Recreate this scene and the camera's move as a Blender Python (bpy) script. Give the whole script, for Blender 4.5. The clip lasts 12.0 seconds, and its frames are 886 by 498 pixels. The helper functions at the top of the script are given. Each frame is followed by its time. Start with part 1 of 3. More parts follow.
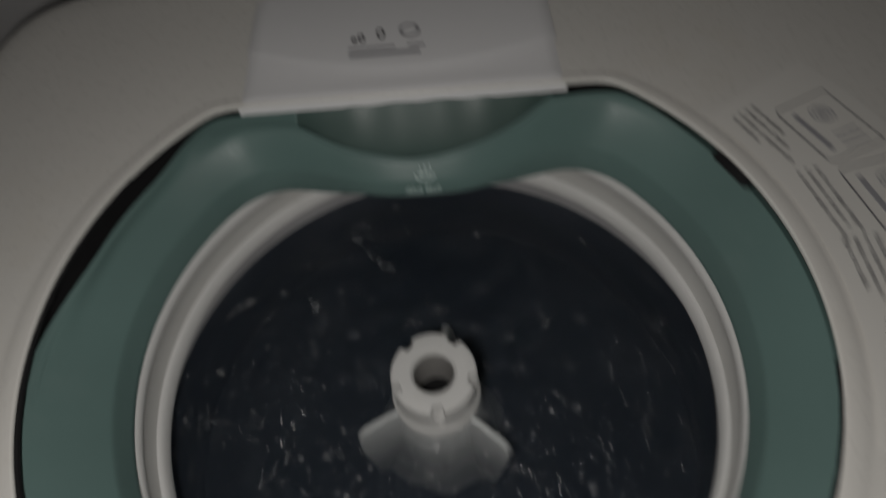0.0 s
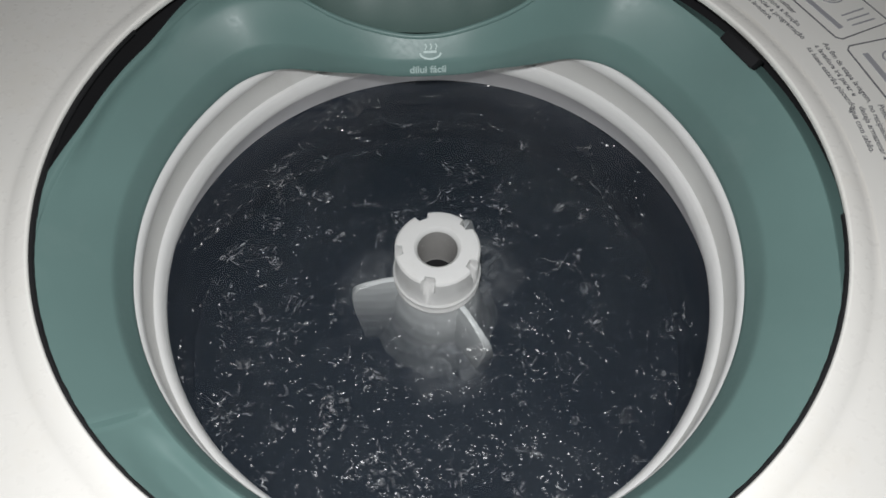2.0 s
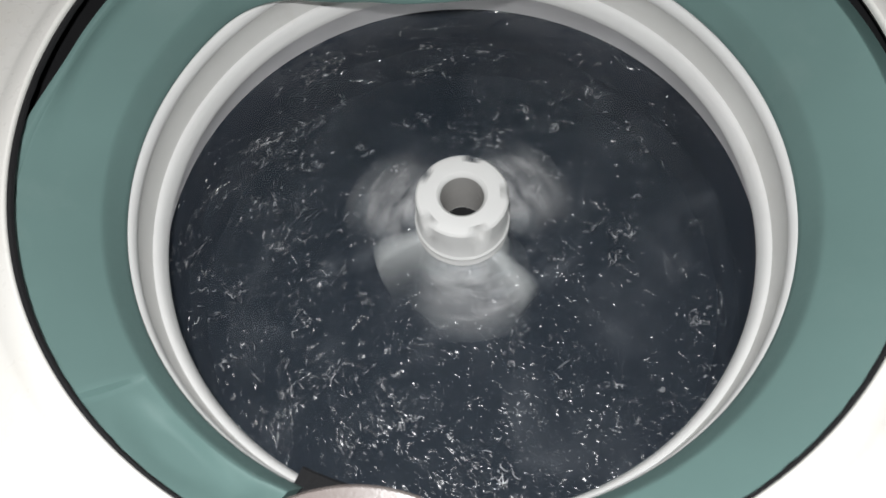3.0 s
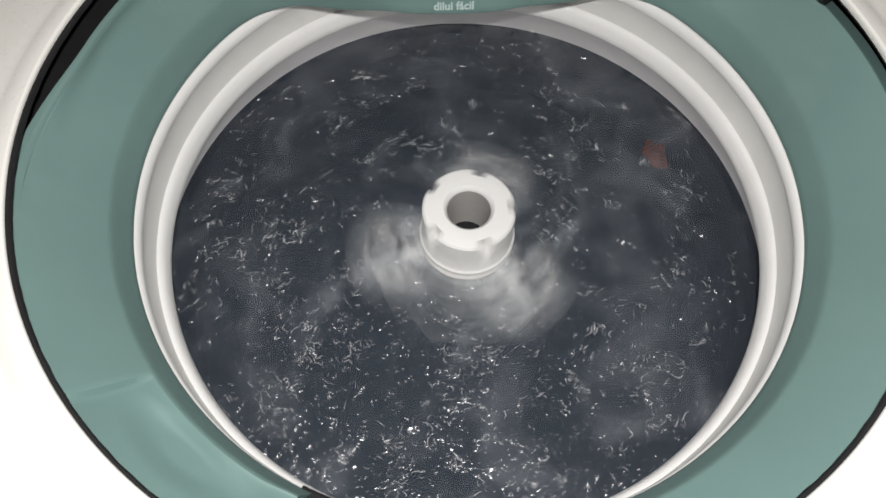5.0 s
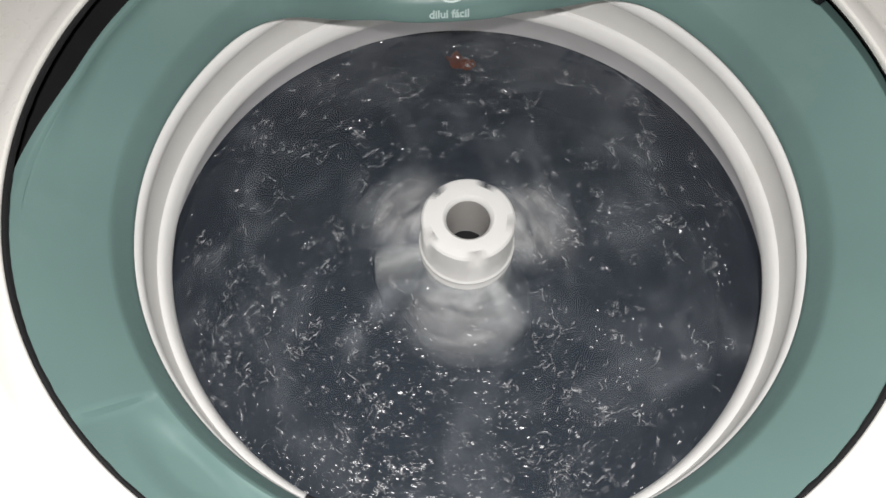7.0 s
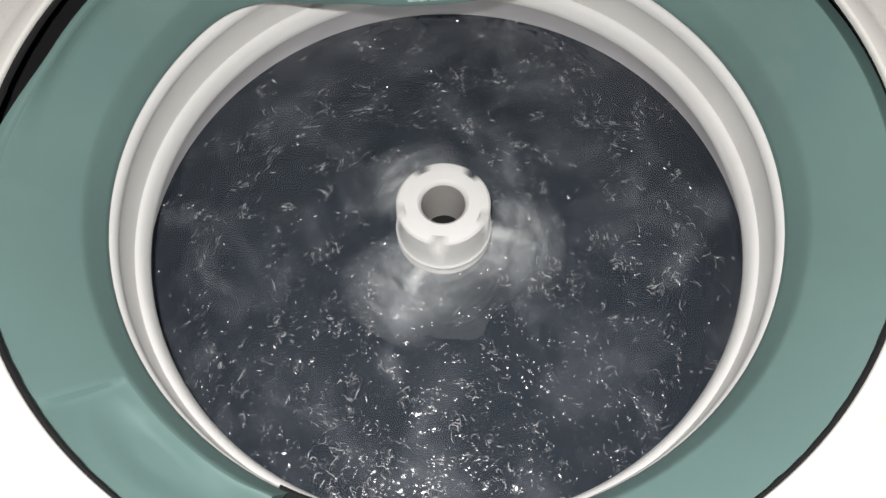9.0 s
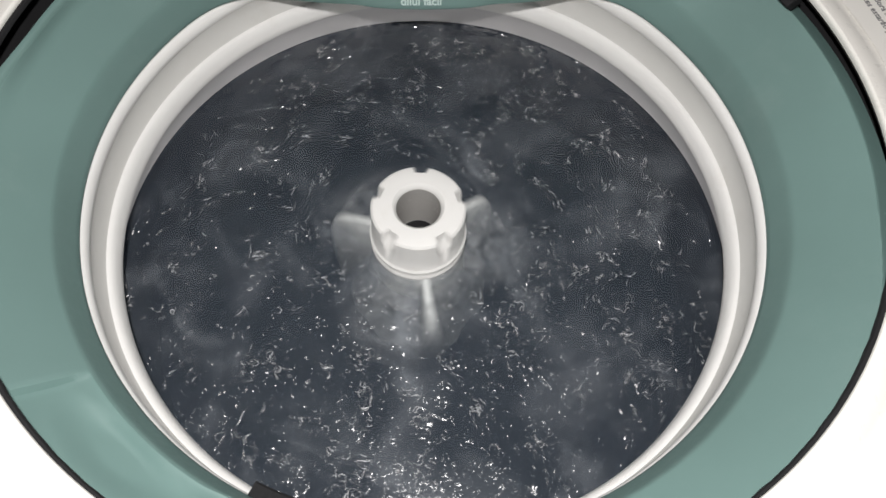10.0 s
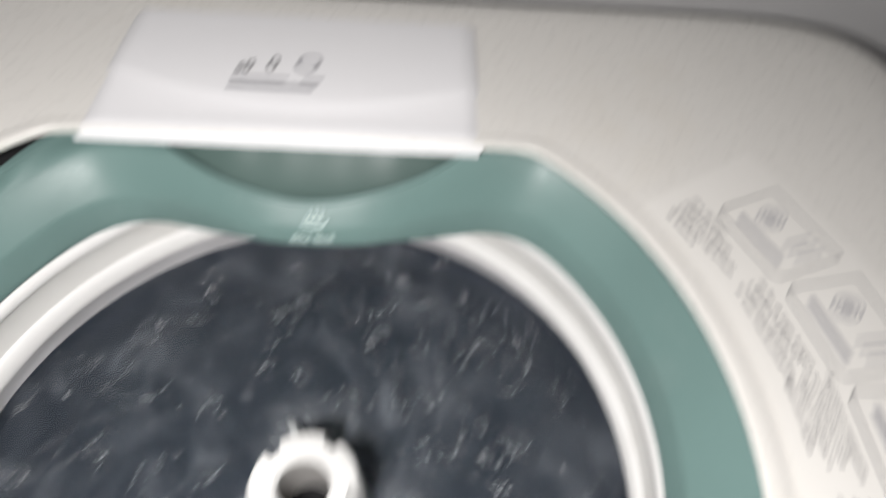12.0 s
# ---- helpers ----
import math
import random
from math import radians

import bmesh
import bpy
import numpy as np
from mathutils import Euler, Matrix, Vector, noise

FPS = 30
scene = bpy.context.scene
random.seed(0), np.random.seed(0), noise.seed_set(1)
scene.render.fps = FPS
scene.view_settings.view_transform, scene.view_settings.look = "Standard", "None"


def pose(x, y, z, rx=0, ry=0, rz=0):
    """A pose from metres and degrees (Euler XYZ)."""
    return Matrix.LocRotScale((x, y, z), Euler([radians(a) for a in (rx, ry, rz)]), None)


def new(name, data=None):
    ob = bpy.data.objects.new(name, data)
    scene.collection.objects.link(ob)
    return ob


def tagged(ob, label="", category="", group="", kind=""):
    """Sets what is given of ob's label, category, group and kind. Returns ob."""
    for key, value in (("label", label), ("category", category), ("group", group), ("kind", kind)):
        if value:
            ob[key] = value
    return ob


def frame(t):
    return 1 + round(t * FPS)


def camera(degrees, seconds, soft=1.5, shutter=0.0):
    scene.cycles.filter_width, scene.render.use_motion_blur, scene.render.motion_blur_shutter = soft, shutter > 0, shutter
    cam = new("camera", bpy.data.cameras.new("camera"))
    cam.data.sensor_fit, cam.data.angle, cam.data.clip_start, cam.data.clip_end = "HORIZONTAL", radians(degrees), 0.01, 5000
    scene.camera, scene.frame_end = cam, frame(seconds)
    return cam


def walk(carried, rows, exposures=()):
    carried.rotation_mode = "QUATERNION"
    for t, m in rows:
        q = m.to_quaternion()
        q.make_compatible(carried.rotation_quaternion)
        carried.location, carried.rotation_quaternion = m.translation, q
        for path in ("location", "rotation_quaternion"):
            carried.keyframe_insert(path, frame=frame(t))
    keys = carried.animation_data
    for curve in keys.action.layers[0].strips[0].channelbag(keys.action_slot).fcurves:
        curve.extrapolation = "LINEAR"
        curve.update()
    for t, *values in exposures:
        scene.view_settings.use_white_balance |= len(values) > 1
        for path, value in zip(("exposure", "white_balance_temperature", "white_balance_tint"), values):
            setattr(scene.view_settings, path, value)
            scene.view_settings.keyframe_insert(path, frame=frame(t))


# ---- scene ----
# ---------------------------------------------------------------- camera
TOP = 0.95                      # height of the machine's deck
cam = camera(71.94, 12.0, soft=1.6, shutter=0.6)
PATH = [
    (0.00, pose(0.0202, -0.1828, 1.2700, 33.98, 2.92, -3.15)),
    (0.20, pose(0.0028, -0.2178, 1.2698, 30.41, 1.00, -6.31)),
    (0.50, pose(-0.0130, -0.2522, 1.2545, 27.69, 0.35, -5.95)),
    (1.00, pose(-0.0293, -0.2476, 1.2498, 28.23, -1.02, -6.99)),
    (1.50, pose(-0.0116, -0.2520, 1.2340, 31.29, -1.35, -2.50)),
    (2.00, pose(-0.0217, -0.2344, 1.2381, 29.86, -1.06, -3.96)),
    (2.50, pose(-0.0336, -0.2384, 1.2121, 30.31, -0.51, -5.09)),
    (3.00, pose(-0.0109, -0.2163, 1.2079, 24.54, 1.98, -3.50)),
    (3.20, pose(-0.0159, -0.2121, 1.2101, 25.16, 1.53, -2.30)),
    (4.80, pose(-0.0275, -0.2101, 1.2089, 25.41, 1.22, -3.93)),
    (5.00, pose(-0.0263, -0.2155, 1.2040, 26.37, -0.33, -2.90)),
    (5.50, pose(-0.0001, -0.2079, 1.2084, 24.64, 1.94, -1.29)),
    (6.00, pose(-0.0170, -0.2209, 1.1999, 27.37, 1.94, -5.40)),
    (6.50, pose(-0.0186, -0.2079, 1.2100, 25.38, 1.78, -5.68)),
    (7.00, pose(-0.0269, -0.2158, 1.2041, 26.82, 0.05, -4.34)),
    (7.50, pose(-0.0204, -0.2221, 1.1963, 27.50, 0.60, -4.60)),
    (9.50, pose(-0.0091, -0.2123, 1.2034, 25.20, 0.63, -3.57)),
    (10.00, pose(-0.0163, -0.2181, 1.1958, 26.62, -2.29, -2.68)),
    (10.50, pose(-0.0046, -0.2110, 1.2014, 25.54, -0.70, -2.80)),
    (11.00, pose(-0.0048, -0.2011, 1.2042, 24.28, -2.09, -2.15)),
    (11.50, pose(0.0325, -0.2005, 1.1807, 29.55, -1.46, -2.86)),
    (11.70, pose(-0.0008, -0.1769, 1.2088, 32.28, -4.41, -5.43)),
    (11.90, pose(0.0555, -0.1375, 1.2123, 35.13, -2.61, -0.28)),
    (12.00, pose(0.0757, -0.1161, 1.2120, 38.63, -3.66, -0.40)),
]
EXPOSURES = [(0.0, -1.75, 6650, 11), (0.2, -1.55, 6650, 11), (0.5, -0.78, 6750, 11), (1.0, -0.68, 6500, 11),
             (1.5, -0.50, 6300, 10), (2.0, -0.40, 6250, 10), (3.0, -0.10, 6300, 10), (5.0, 0.03, 6550, 12), (11.0, 0.08, 6550, 12),
             (11.6, 0.1, 6600, 13), (12.0, 0.55, 6500, 13)]
walk(cam, PATH, EXPOSURES)

# ---------------------------------------------------------------- light
scene.cycles.transparent_max_bounces = 32      # the water is many thin layers
world = bpy.data.worlds.new("room_air")
scene.world = world
world.use_nodes = True
world.node_tree.nodes["Background"].inputs[0].default_value = (0.5, 0.5, 0.52, 1)
world.node_tree.nodes["Background"].inputs[1].default_value = 0.05
lamp_data = bpy.data.lights.new("phone_light", "POINT")
lamp_data.energy = 8.5
lamp_data.shadow_soft_size = 0.006
lamp_data.color = (1.0, 0.985, 0.96)
lamp = new("phone_light", lamp_data)
lamp.location = (-0.022, -0.198, TOP + 0.287)

# ---------------------------------------------------------------- materials
def nodes_of(name):
    m = bpy.data.materials.new(name)
    m.use_nodes = True
    nt = m.node_tree
    return m, nt, nt.nodes["Principled BSDF"]


def plastic(name, colour, rough=0.35, mottle=0.06, scale=40.0, bump=0.02, spec=0.5, grime=None):
    """Moulded plastic: faint mottling at two scales, fine relief, optional grime."""
    m, nt, bsdf = nodes_of(name)
    n, l = nt.nodes, nt.links
    tex = n.new("ShaderNodeTexCoord")
    big = n.new("ShaderNodeTexNoise"); big.inputs["Scale"].default_value = scale * 0.25; big.inputs["Detail"].default_value = 4
    fine = n.new("ShaderNodeTexNoise"); fine.inputs["Scale"].default_value = scale * 14; fine.inputs["Detail"].default_value = 3
    l.new(tex.outputs["Object"], big.inputs["Vector"]); l.new(tex.outputs["Object"], fine.inputs["Vector"])
    ramp = n.new("ShaderNodeValToRGB")
    dark = [c * (1 - mottle) for c in colour]; lite = [min(1, c * (1 + mottle)) for c in colour]
    ramp.color_ramp.elements[0].position, ramp.color_ramp.elements[0].color = 0.3, (*dark, 1)
    ramp.color_ramp.elements[1].position, ramp.color_ramp.elements[1].color = 0.7, (*lite, 1)
    l.new(big.outputs["Fac"], ramp.inputs["Fac"])
    last = ramp.outputs["Color"]
    if grime:
        g = n.new("ShaderNodeTexNoise"); g.inputs["Scale"].default_value = scale * 0.6; g.inputs["Detail"].default_value = 8; g.inputs["Roughness"].default_value = 0.7
        l.new(tex.outputs["Object"], g.inputs["Vector"])
        gr = n.new("ShaderNodeValToRGB"); gr.color_ramp.elements[0].position = 0.56; gr.color_ramp.elements[1].position = 0.78
        gr.color_ramp.elements[1].color = (0.55, 0.55, 0.55, 1)
        l.new(g.outputs["Fac"], gr.inputs["Fac"])
        mix = n.new("ShaderNodeMixRGB"); mix.inputs["Color2"].default_value = (*grime, 1)
        l.new(gr.outputs["Color"], mix.inputs["Fac"]); l.new(last, mix.inputs["Color1"])
        last = mix.outputs["Color"]
    l.new(last, bsdf.inputs["Base Color"])
    rr = n.new("ShaderNodeMapRange"); rr.inputs["To Min"].default_value = rough * 0.8; rr.inputs["To Max"].default_value = rough * 1.25
    l.new(fine.outputs["Fac"], rr.inputs["Value"]); l.new(rr.outputs["Result"], bsdf.inputs["Roughness"])
    b = n.new("ShaderNodeBump"); b.inputs["Strength"].default_value = bump; b.inputs["Distance"].default_value = 0.002
    l.new(fine.outputs["Fac"], b.inputs["Height"]); l.new(b.outputs["Normal"], bsdf.inputs["Normal"])
    bsdf.inputs["Specular IOR Level"].default_value = spec
    return m


# chop of the water: scale and height, calm between patches, fine scale and height, gloss
CHOP = (140.0, 0.0084, 0.34, 310.0, 0.0024, 0.16)


def water_surface():
    """Clear moving skin of the water: choppy in loose patches, so that its small steep faces glint."""
    m = bpy.data.materials.new("water_skin")
    m.use_nodes = True
    nt = m.node_tree
    n, l = nt.nodes, nt.links
    n.remove(n["Principled BSDF"])
    tex = n.new("ShaderNodeTexCoord")

    def field(scale, detail, warp, shift):
        mp = n.new("ShaderNodeMapping"); mp.inputs["Location"].default_value = (shift, shift * 0.6, shift * 0.2)
        l.new(tex.outputs["Object"], mp.inputs["Vector"])
        a = n.new("ShaderNodeTexNoise"); a.inputs["Scale"].default_value = scale; a.inputs["Detail"].default_value = detail
        a.inputs["Roughness"].default_value = 0.5; a.inputs["Distortion"].default_value = warp
        l.new(mp.outputs["Vector"], a.inputs["Vector"])
        return a.outputs["Fac"]

    def times(a, b):
        k = n.new("ShaderNodeMath"); k.operation = "MULTIPLY"
        l.new(a, k.inputs[0]); l.new(b, k.inputs[1])
        return k.outputs[0]

    def patches(fac, low, high, least):
        r = n.new("ShaderNodeMapRange"); r.interpolation_type = "SMOOTHSTEP"
        r.inputs["From Min"].default_value, r.inputs["From Max"].default_value = low, high
        r.inputs["To Min"].default_value, r.inputs["To Max"].default_value = least, 1.0
        l.new(fac, r.inputs["Value"])
        return r.outputs["Result"]

    chop = times(field(CHOP[0], 1.5, 0.6, 3.0), patches(field(26.0, 2.0, 0.8, 7.0), 0.45, 0.64, CHOP[2]))
    fine = times(field(CHOP[3], 1.0, 0.4, 11.0), patches(field(34.0, 2.0, 0.5, 19.0), 0.52, 0.70, 0.0))
    low = n.new("ShaderNodeBump"); low.inputs["Strength"].default_value = 1.0; low.inputs["Distance"].default_value = CHOP[1]
    l.new(chop, low.inputs["Height"])
    top = n.new("ShaderNodeBump"); top.inputs["Strength"].default_value = 1.0; top.inputs["Distance"].default_value = CHOP[4]
    l.new(fine, top.inputs["Height"]); l.new(low.outputs["Normal"], top.inputs["Normal"])
    clear = n.new("ShaderNodeBsdfTransparent"); clear.inputs["Color"].default_value = (0.95, 0.97, 0.98, 1)
    gloss = n.new("ShaderNodeBsdfGlossy"); gloss.inputs["Roughness"].default_value = CHOP[5]
    l.new(top.outputs["Normal"], gloss.inputs["Normal"])
    fr = n.new("ShaderNodeFresnel"); fr.inputs["IOR"].default_value = 1.33
    mix = n.new("ShaderNodeMixShader")
    l.new(fr.outputs[0], mix.inputs[0]); l.new(clear.outputs[0], mix.inputs[1]); l.new(gloss.outputs[0], mix.inputs[2])
    l.new(mix.outputs[0], n["Material Output"].inputs["Surface"])
    return m


def glint_white():
    """Glint painted white: matt white mixed with gloss, each of its own opacity."""
    m = bpy.data.materials.new("painted_glint")
    m.use_nodes = True
    nt = m.node_tree
    n, l = nt.nodes, nt.links
    n.remove(n["Principled BSDF"])
    clear = n.new("ShaderNodeBsdfTransparent")
    film = n.new("ShaderNodeBsdfDiffuse"); film.inputs["Color"].default_value = (0.95, 0.95, 0.96, 1)
    gloss = n.new("ShaderNodeBsdfGlossy"); gloss.inputs["Roughness"].default_value = 0.30
    geo = n.new("ShaderNodeNewGeometry")
    opacity = n.new("ShaderNodeMapRange"); opacity.inputs["From Min"].default_value = 0.1; opacity.inputs["To Min"].default_value = 0.12; opacity.inputs["To Max"].default_value = 1.0
    power = n.new("ShaderNodeMath"); power.operation = "POWER"; power.inputs[1].default_value = 0.8
    l.new(geo.outputs["Random Per Island"], power.inputs[0]); l.new(power.outputs[0], opacity.inputs["Value"])
    body = n.new("ShaderNodeMixShader"); body.inputs[0].default_value = 0.5
    l.new(film.outputs[0], body.inputs[1]); l.new(gloss.outputs[0], body.inputs[2])
    mix = n.new("ShaderNodeMixShader")
    l.new(opacity.outputs["Result"], mix.inputs[0]); l.new(clear.outputs[0], mix.inputs[1]); l.new(body.outputs[0], mix.inputs[2])
    l.new(mix.outputs[0], n["Material Output"].inputs["Surface"])
    return m


def murk(name, colour, pale, thin, seed, cloud=(0.52, 0.75), scale=14.0, warp=1.2, centre=None, extra=0.25):
    """A sheet of cloudy water: thin dark dye with drifting paler clouds of fine bubbles."""
    m = bpy.data.materials.new(name)
    m.use_nodes = True
    nt = m.node_tree
    n, l = nt.nodes, nt.links
    n.remove(n["Principled BSDF"])
    tex = n.new("ShaderNodeTexCoord")
    mp = n.new("ShaderNodeMapping"); mp.inputs["Location"].default_value = (seed, seed * 1.7, seed * 0.3)
    l.new(tex.outputs["Object"], mp.inputs["Vector"])
    a = n.new("ShaderNodeTexNoise"); a.inputs["Scale"].default_value = scale; a.inputs["Detail"].default_value = 3.5; a.inputs["Roughness"].default_value = 0.55; a.inputs["Distortion"].default_value = warp
    l.new(mp.outputs["Vector"], a.inputs["Vector"])
    ramp = n.new("ShaderNodeValToRGB")
    ramp.color_ramp.elements[0].position, ramp.color_ramp.elements[1].position = cloud
    l.new(a.outputs["Fac"], ramp.inputs["Fac"])
    col = n.new("ShaderNodeMixRGB"); col.inputs["Color1"].default_value = (*colour, 1); col.inputs["Color2"].default_value = (*pale, 1)
    l.new(ramp.outputs["Color"], col.inputs["Fac"])
    op = n.new("ShaderNodeMapRange"); op.inputs["To Min"].default_value = thin; op.inputs["To Max"].default_value = min(1, thin + extra)
    l.new(ramp.outputs["Color"], op.inputs["Value"])
    if centre:
        far = n.new("ShaderNodeVectorMath"); far.operation = "DISTANCE"; far.inputs[1].default_value = centre[:3]
        l.new(tex.outputs["Object"], far.inputs[0])
        fade = n.new("ShaderNodeMapRange"); fade.inputs["From Min"].default_value = centre[3]; fade.inputs["From Max"].default_value = centre[4]
        fade.inputs["To Min"].default_value = 1.0; fade.inputs["To Max"].default_value = 0.0; fade.interpolation_type = "SMOOTHSTEP"
        l.new(far.outputs["Value"], fade.inputs["Value"])
        wisps = n.new("ShaderNodeMath"); wisps.operation = "MULTIPLY"
        l.new(ramp.outputs["Color"], wisps.inputs[0]); l.new(fade.outputs["Result"], wisps.inputs[1])
        l.new(wisps.outputs["Value"], op.inputs["Value"])
        op.inputs["To Max"].default_value = centre[5]
        if len(centre) > 6:
            plus = n.new("ShaderNodeMath"); plus.operation = "MULTIPLY_ADD"; plus.inputs[1].default_value = 0.45
            l.new(ramp.outputs["Color"], plus.inputs[0]); l.new(wisps.outputs["Value"], plus.inputs[2])
            l.new(plus.outputs["Value"], op.inputs["Value"])
    d = n.new("ShaderNodeBsdfDiffuse"); t = n.new("ShaderNodeBsdfTransparent")
    l.new(col.outputs["Color"], d.inputs["Color"])
    mix = n.new("ShaderNodeMixShader")
    l.new(op.outputs["Result"], mix.inputs[0]); l.new(t.outputs[0], mix.inputs[1]); l.new(d.outputs[0], mix.inputs[2])
    l.new(mix.outputs[0], n["Material Output"].inputs["Surface"])
    return m


WHITE = plastic("white_enamel", (0.745, 0.73, 0.69), rough=0.28, mottle=0.03, scale=12, bump=0.01, grime=(0.68, 0.64, 0.56))
CABINET = plastic("white_sheet_steel", (0.76, 0.75, 0.72), rough=0.3, mottle=0.03, scale=8)
DRAWER = plastic("glossy_white_plastic", (0.82, 0.82, 0.83), rough=0.2, mottle=0.02, scale=10, bump=0.005)
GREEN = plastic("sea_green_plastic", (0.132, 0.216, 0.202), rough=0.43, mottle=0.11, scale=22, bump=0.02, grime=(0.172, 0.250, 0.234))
# tray is toned a darker green than the ring
TRAY = plastic("tray_green", (0.075, 0.120, 0.108), rough=0.4, mottle=0.08, scale=26, bump=0.02)
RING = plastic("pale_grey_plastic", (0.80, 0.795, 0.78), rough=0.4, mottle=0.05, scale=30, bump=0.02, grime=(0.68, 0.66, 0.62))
# groove is toned a darker grey than the beads
GROOVE = plastic("groove_grey", (0.60, 0.595, 0.575), rough=0.5, mottle=0.08, scale=30, bump=0.02, grime=(0.52, 0.50, 0.46))
# bore wall is greyed below the cap's white for the shade inside
BORE = plastic("bore_shade_grey", (0.42, 0.41, 0.395), rough=0.25, mottle=0.1, scale=60, bump=0.03)
WALL_TUB = plastic("tub_wall_plastic", (0.66, 0.65, 0.66), rough=0.5, mottle=0.08, scale=40, bump=0.05)
AGIT = plastic("white_moulded_plastic", (0.74, 0.735, 0.72), rough=0.38, mottle=0.04, scale=60, bump=0.03, grime=(0.62, 0.6, 0.55))
# black also stands in for shade: tub void, recess, gap, bore floor
BLACK = plastic("black_rubber_and_shade", (0.012, 0.012, 0.013), rough=0.75, mottle=0.2, scale=60, bump=0.05, spec=0.2)
SMOKE = plastic("smoky_brown_plastic", (0.135, 0.112, 0.103), rough=0.25, mottle=0.15, scale=50, bump=0.03)
POWDER = plastic("white_powder", (0.82, 0.82, 0.82), rough=0.95, mottle=0.06, scale=90, bump=0.6, spec=0.1)
SMEAR = plastic("damp_powder", (0.25, 0.235, 0.225), rough=0.7, mottle=0.3, scale=120, bump=0.6)
PAPER = plastic("label_film", (0.79, 0.775, 0.735), rough=0.35, mottle=0.015, scale=10, bump=0.004)
INK = plastic("grey_ink", (0.13, 0.13, 0.14), rough=0.6, mottle=0.1, scale=40)
PALE_INK = plastic("pale_grey_ink", (0.34, 0.34, 0.36), rough=0.6, mottle=0.1, scale=40)
MINT = plastic("white_print", (0.45, 0.56, 0.54), rough=0.5, mottle=0.08, scale=60)
PLASTER = plastic("grey_wall_paint", (0.55, 0.55, 0.55), rough=0.85, mottle=0.08, scale=3, bump=0.2)
TILE = plastic("floor_tile", (0.30, 0.29, 0.28), rough=0.5, mottle=0.12, scale=3, bump=0.1)
CEILING = plastic("ceiling_paint", (0.6, 0.6, 0.6), rough=0.9, mottle=0.04, scale=3, bump=0.1)
ORANGE = plastic("orange_cloth", (0.42, 0.10, 0.03), rough=0.9, mottle=0.3, scale=60, bump=0.4, spec=0.1)
RUST = plastic("rusty_metal", (0.16, 0.07, 0.04), rough=0.8, mottle=0.4, scale=90, bump=0.3)
SKIN = water_surface()
GLINT_WHITE = glint_white()
MURK_A = murk("murk_near", (0.095, 0.11, 0.13), (0.49, 0.51, 0.55), 0.0, 3.1, cloud=(0.44, 0.76), scale=17, warp=0.9, centre=(0.0, 0.0, 0.0, 0.035, 0.110, 0.50, 1))
MURK_B = murk("murk_middle", (0.138, 0.160, 0.192), (0.37, 0.385, 0.42), 0.16, 8.4, cloud=(0.53, 0.80), scale=11, warp=0.7)
# thin dyed layers, denser with depth
DYES = [(depth, murk("dye", (0.050, 0.063, 0.083), (0.085, 0.100, 0.122), dense, 5.2 + 1.7 * k, cloud=(0.45, 0.8), scale=8, extra=0.06))
        for k, (depth, dense) in enumerate(((0.010, 0.05), (0.019, 0.06), (0.028, 0.08), (0.038, 0.10), (0.049, 0.12), (0.061, 0.16), (0.074, 0.22)))]
MURK_D = murk("murk_bottom", (0.040, 0.052, 0.072), (0.066, 0.079, 0.100), 1.0, 1.3, cloud=(0.45, 0.8), scale=8)
# darkness of the murky water is put into the drum's colour
DRUM = plastic("murk_toned_drum", (0.054, 0.066, 0.088), rough=0.5, mottle=0.2, scale=30, bump=0.05, spec=0.2)
FROTH = murk("froth", (0.50, 0.51, 0.53), (0.80, 0.80, 0.81), 0.0, 2.2, cloud=(0.26, 0.66), scale=48, warp=1.0, centre=(0.052, -0.016, 0.0, 0.006, 0.052, 0.62))


# ---------------------------------------------------------------- mesh helpers
def finish(bm, name, material, smooth=40):
    bmesh.ops.recalc_face_normals(bm, faces=bm.faces)
    me = bpy.data.meshes.new(name)
    bm.to_mesh(me)
    bm.free()
    me.materials.append(material)
    for p in me.polygons:
        p.use_smooth = True
    me.set_sharp_from_angle(angle=radians(smooth))
    return me


def part(name, bm, material, parent=None, label="", smooth=40):
    ob = new(name, finish(bm, name, material, smooth))
    ob.parent = parent
    if label:
        tagged(ob, label)
    return ob


def revolve(profile, segs=180, start=0.0, end=360.0, closed=False):
    """Turns a list of (radius, height) about the z axis."""
    bm = bmesh.new()
    full = abs(end - start) >= 359.9
    count = segs if full else segs + 1
    rings = []
    for i in range(count):
        a = radians(start + (end - start) * i / segs)
        rings.append([bm.verts.new((r * math.cos(a), r * math.sin(a), z)) for r, z in profile])
    for i in range(segs):
        p, q = rings[i], rings[(i + 1) % count]
        span = range(len(profile)) if closed else range(len(profile) - 1)
        for j in span:
            k = (j + 1) % len(profile)
            bm.faces.new((p[j], q[j], q[k], p[k]))
    bmesh.ops.remove_doubles(bm, verts=bm.verts, dist=1e-6)
    return bm


def box(bm, x0, x1, y0, y1, z0, z1, bevel=0.0):
    made = bmesh.ops.create_cube(bm, size=1.0)
    for v in made["verts"]:
        v.co = Vector(((x0 + x1) / 2 + v.co.x * (x1 - x0), (y0 + y1) / 2 + v.co.y * (y1 - y0), (z0 + z1) / 2 + v.co.z * (z1 - z0)))
    if bevel:
        edges = {e for v in made["verts"] for e in v.link_edges}
        bmesh.ops.bevel(bm, geom=list(edges), offset=bevel, segments=3, affect="EDGES", profile=0.6)
    return bm


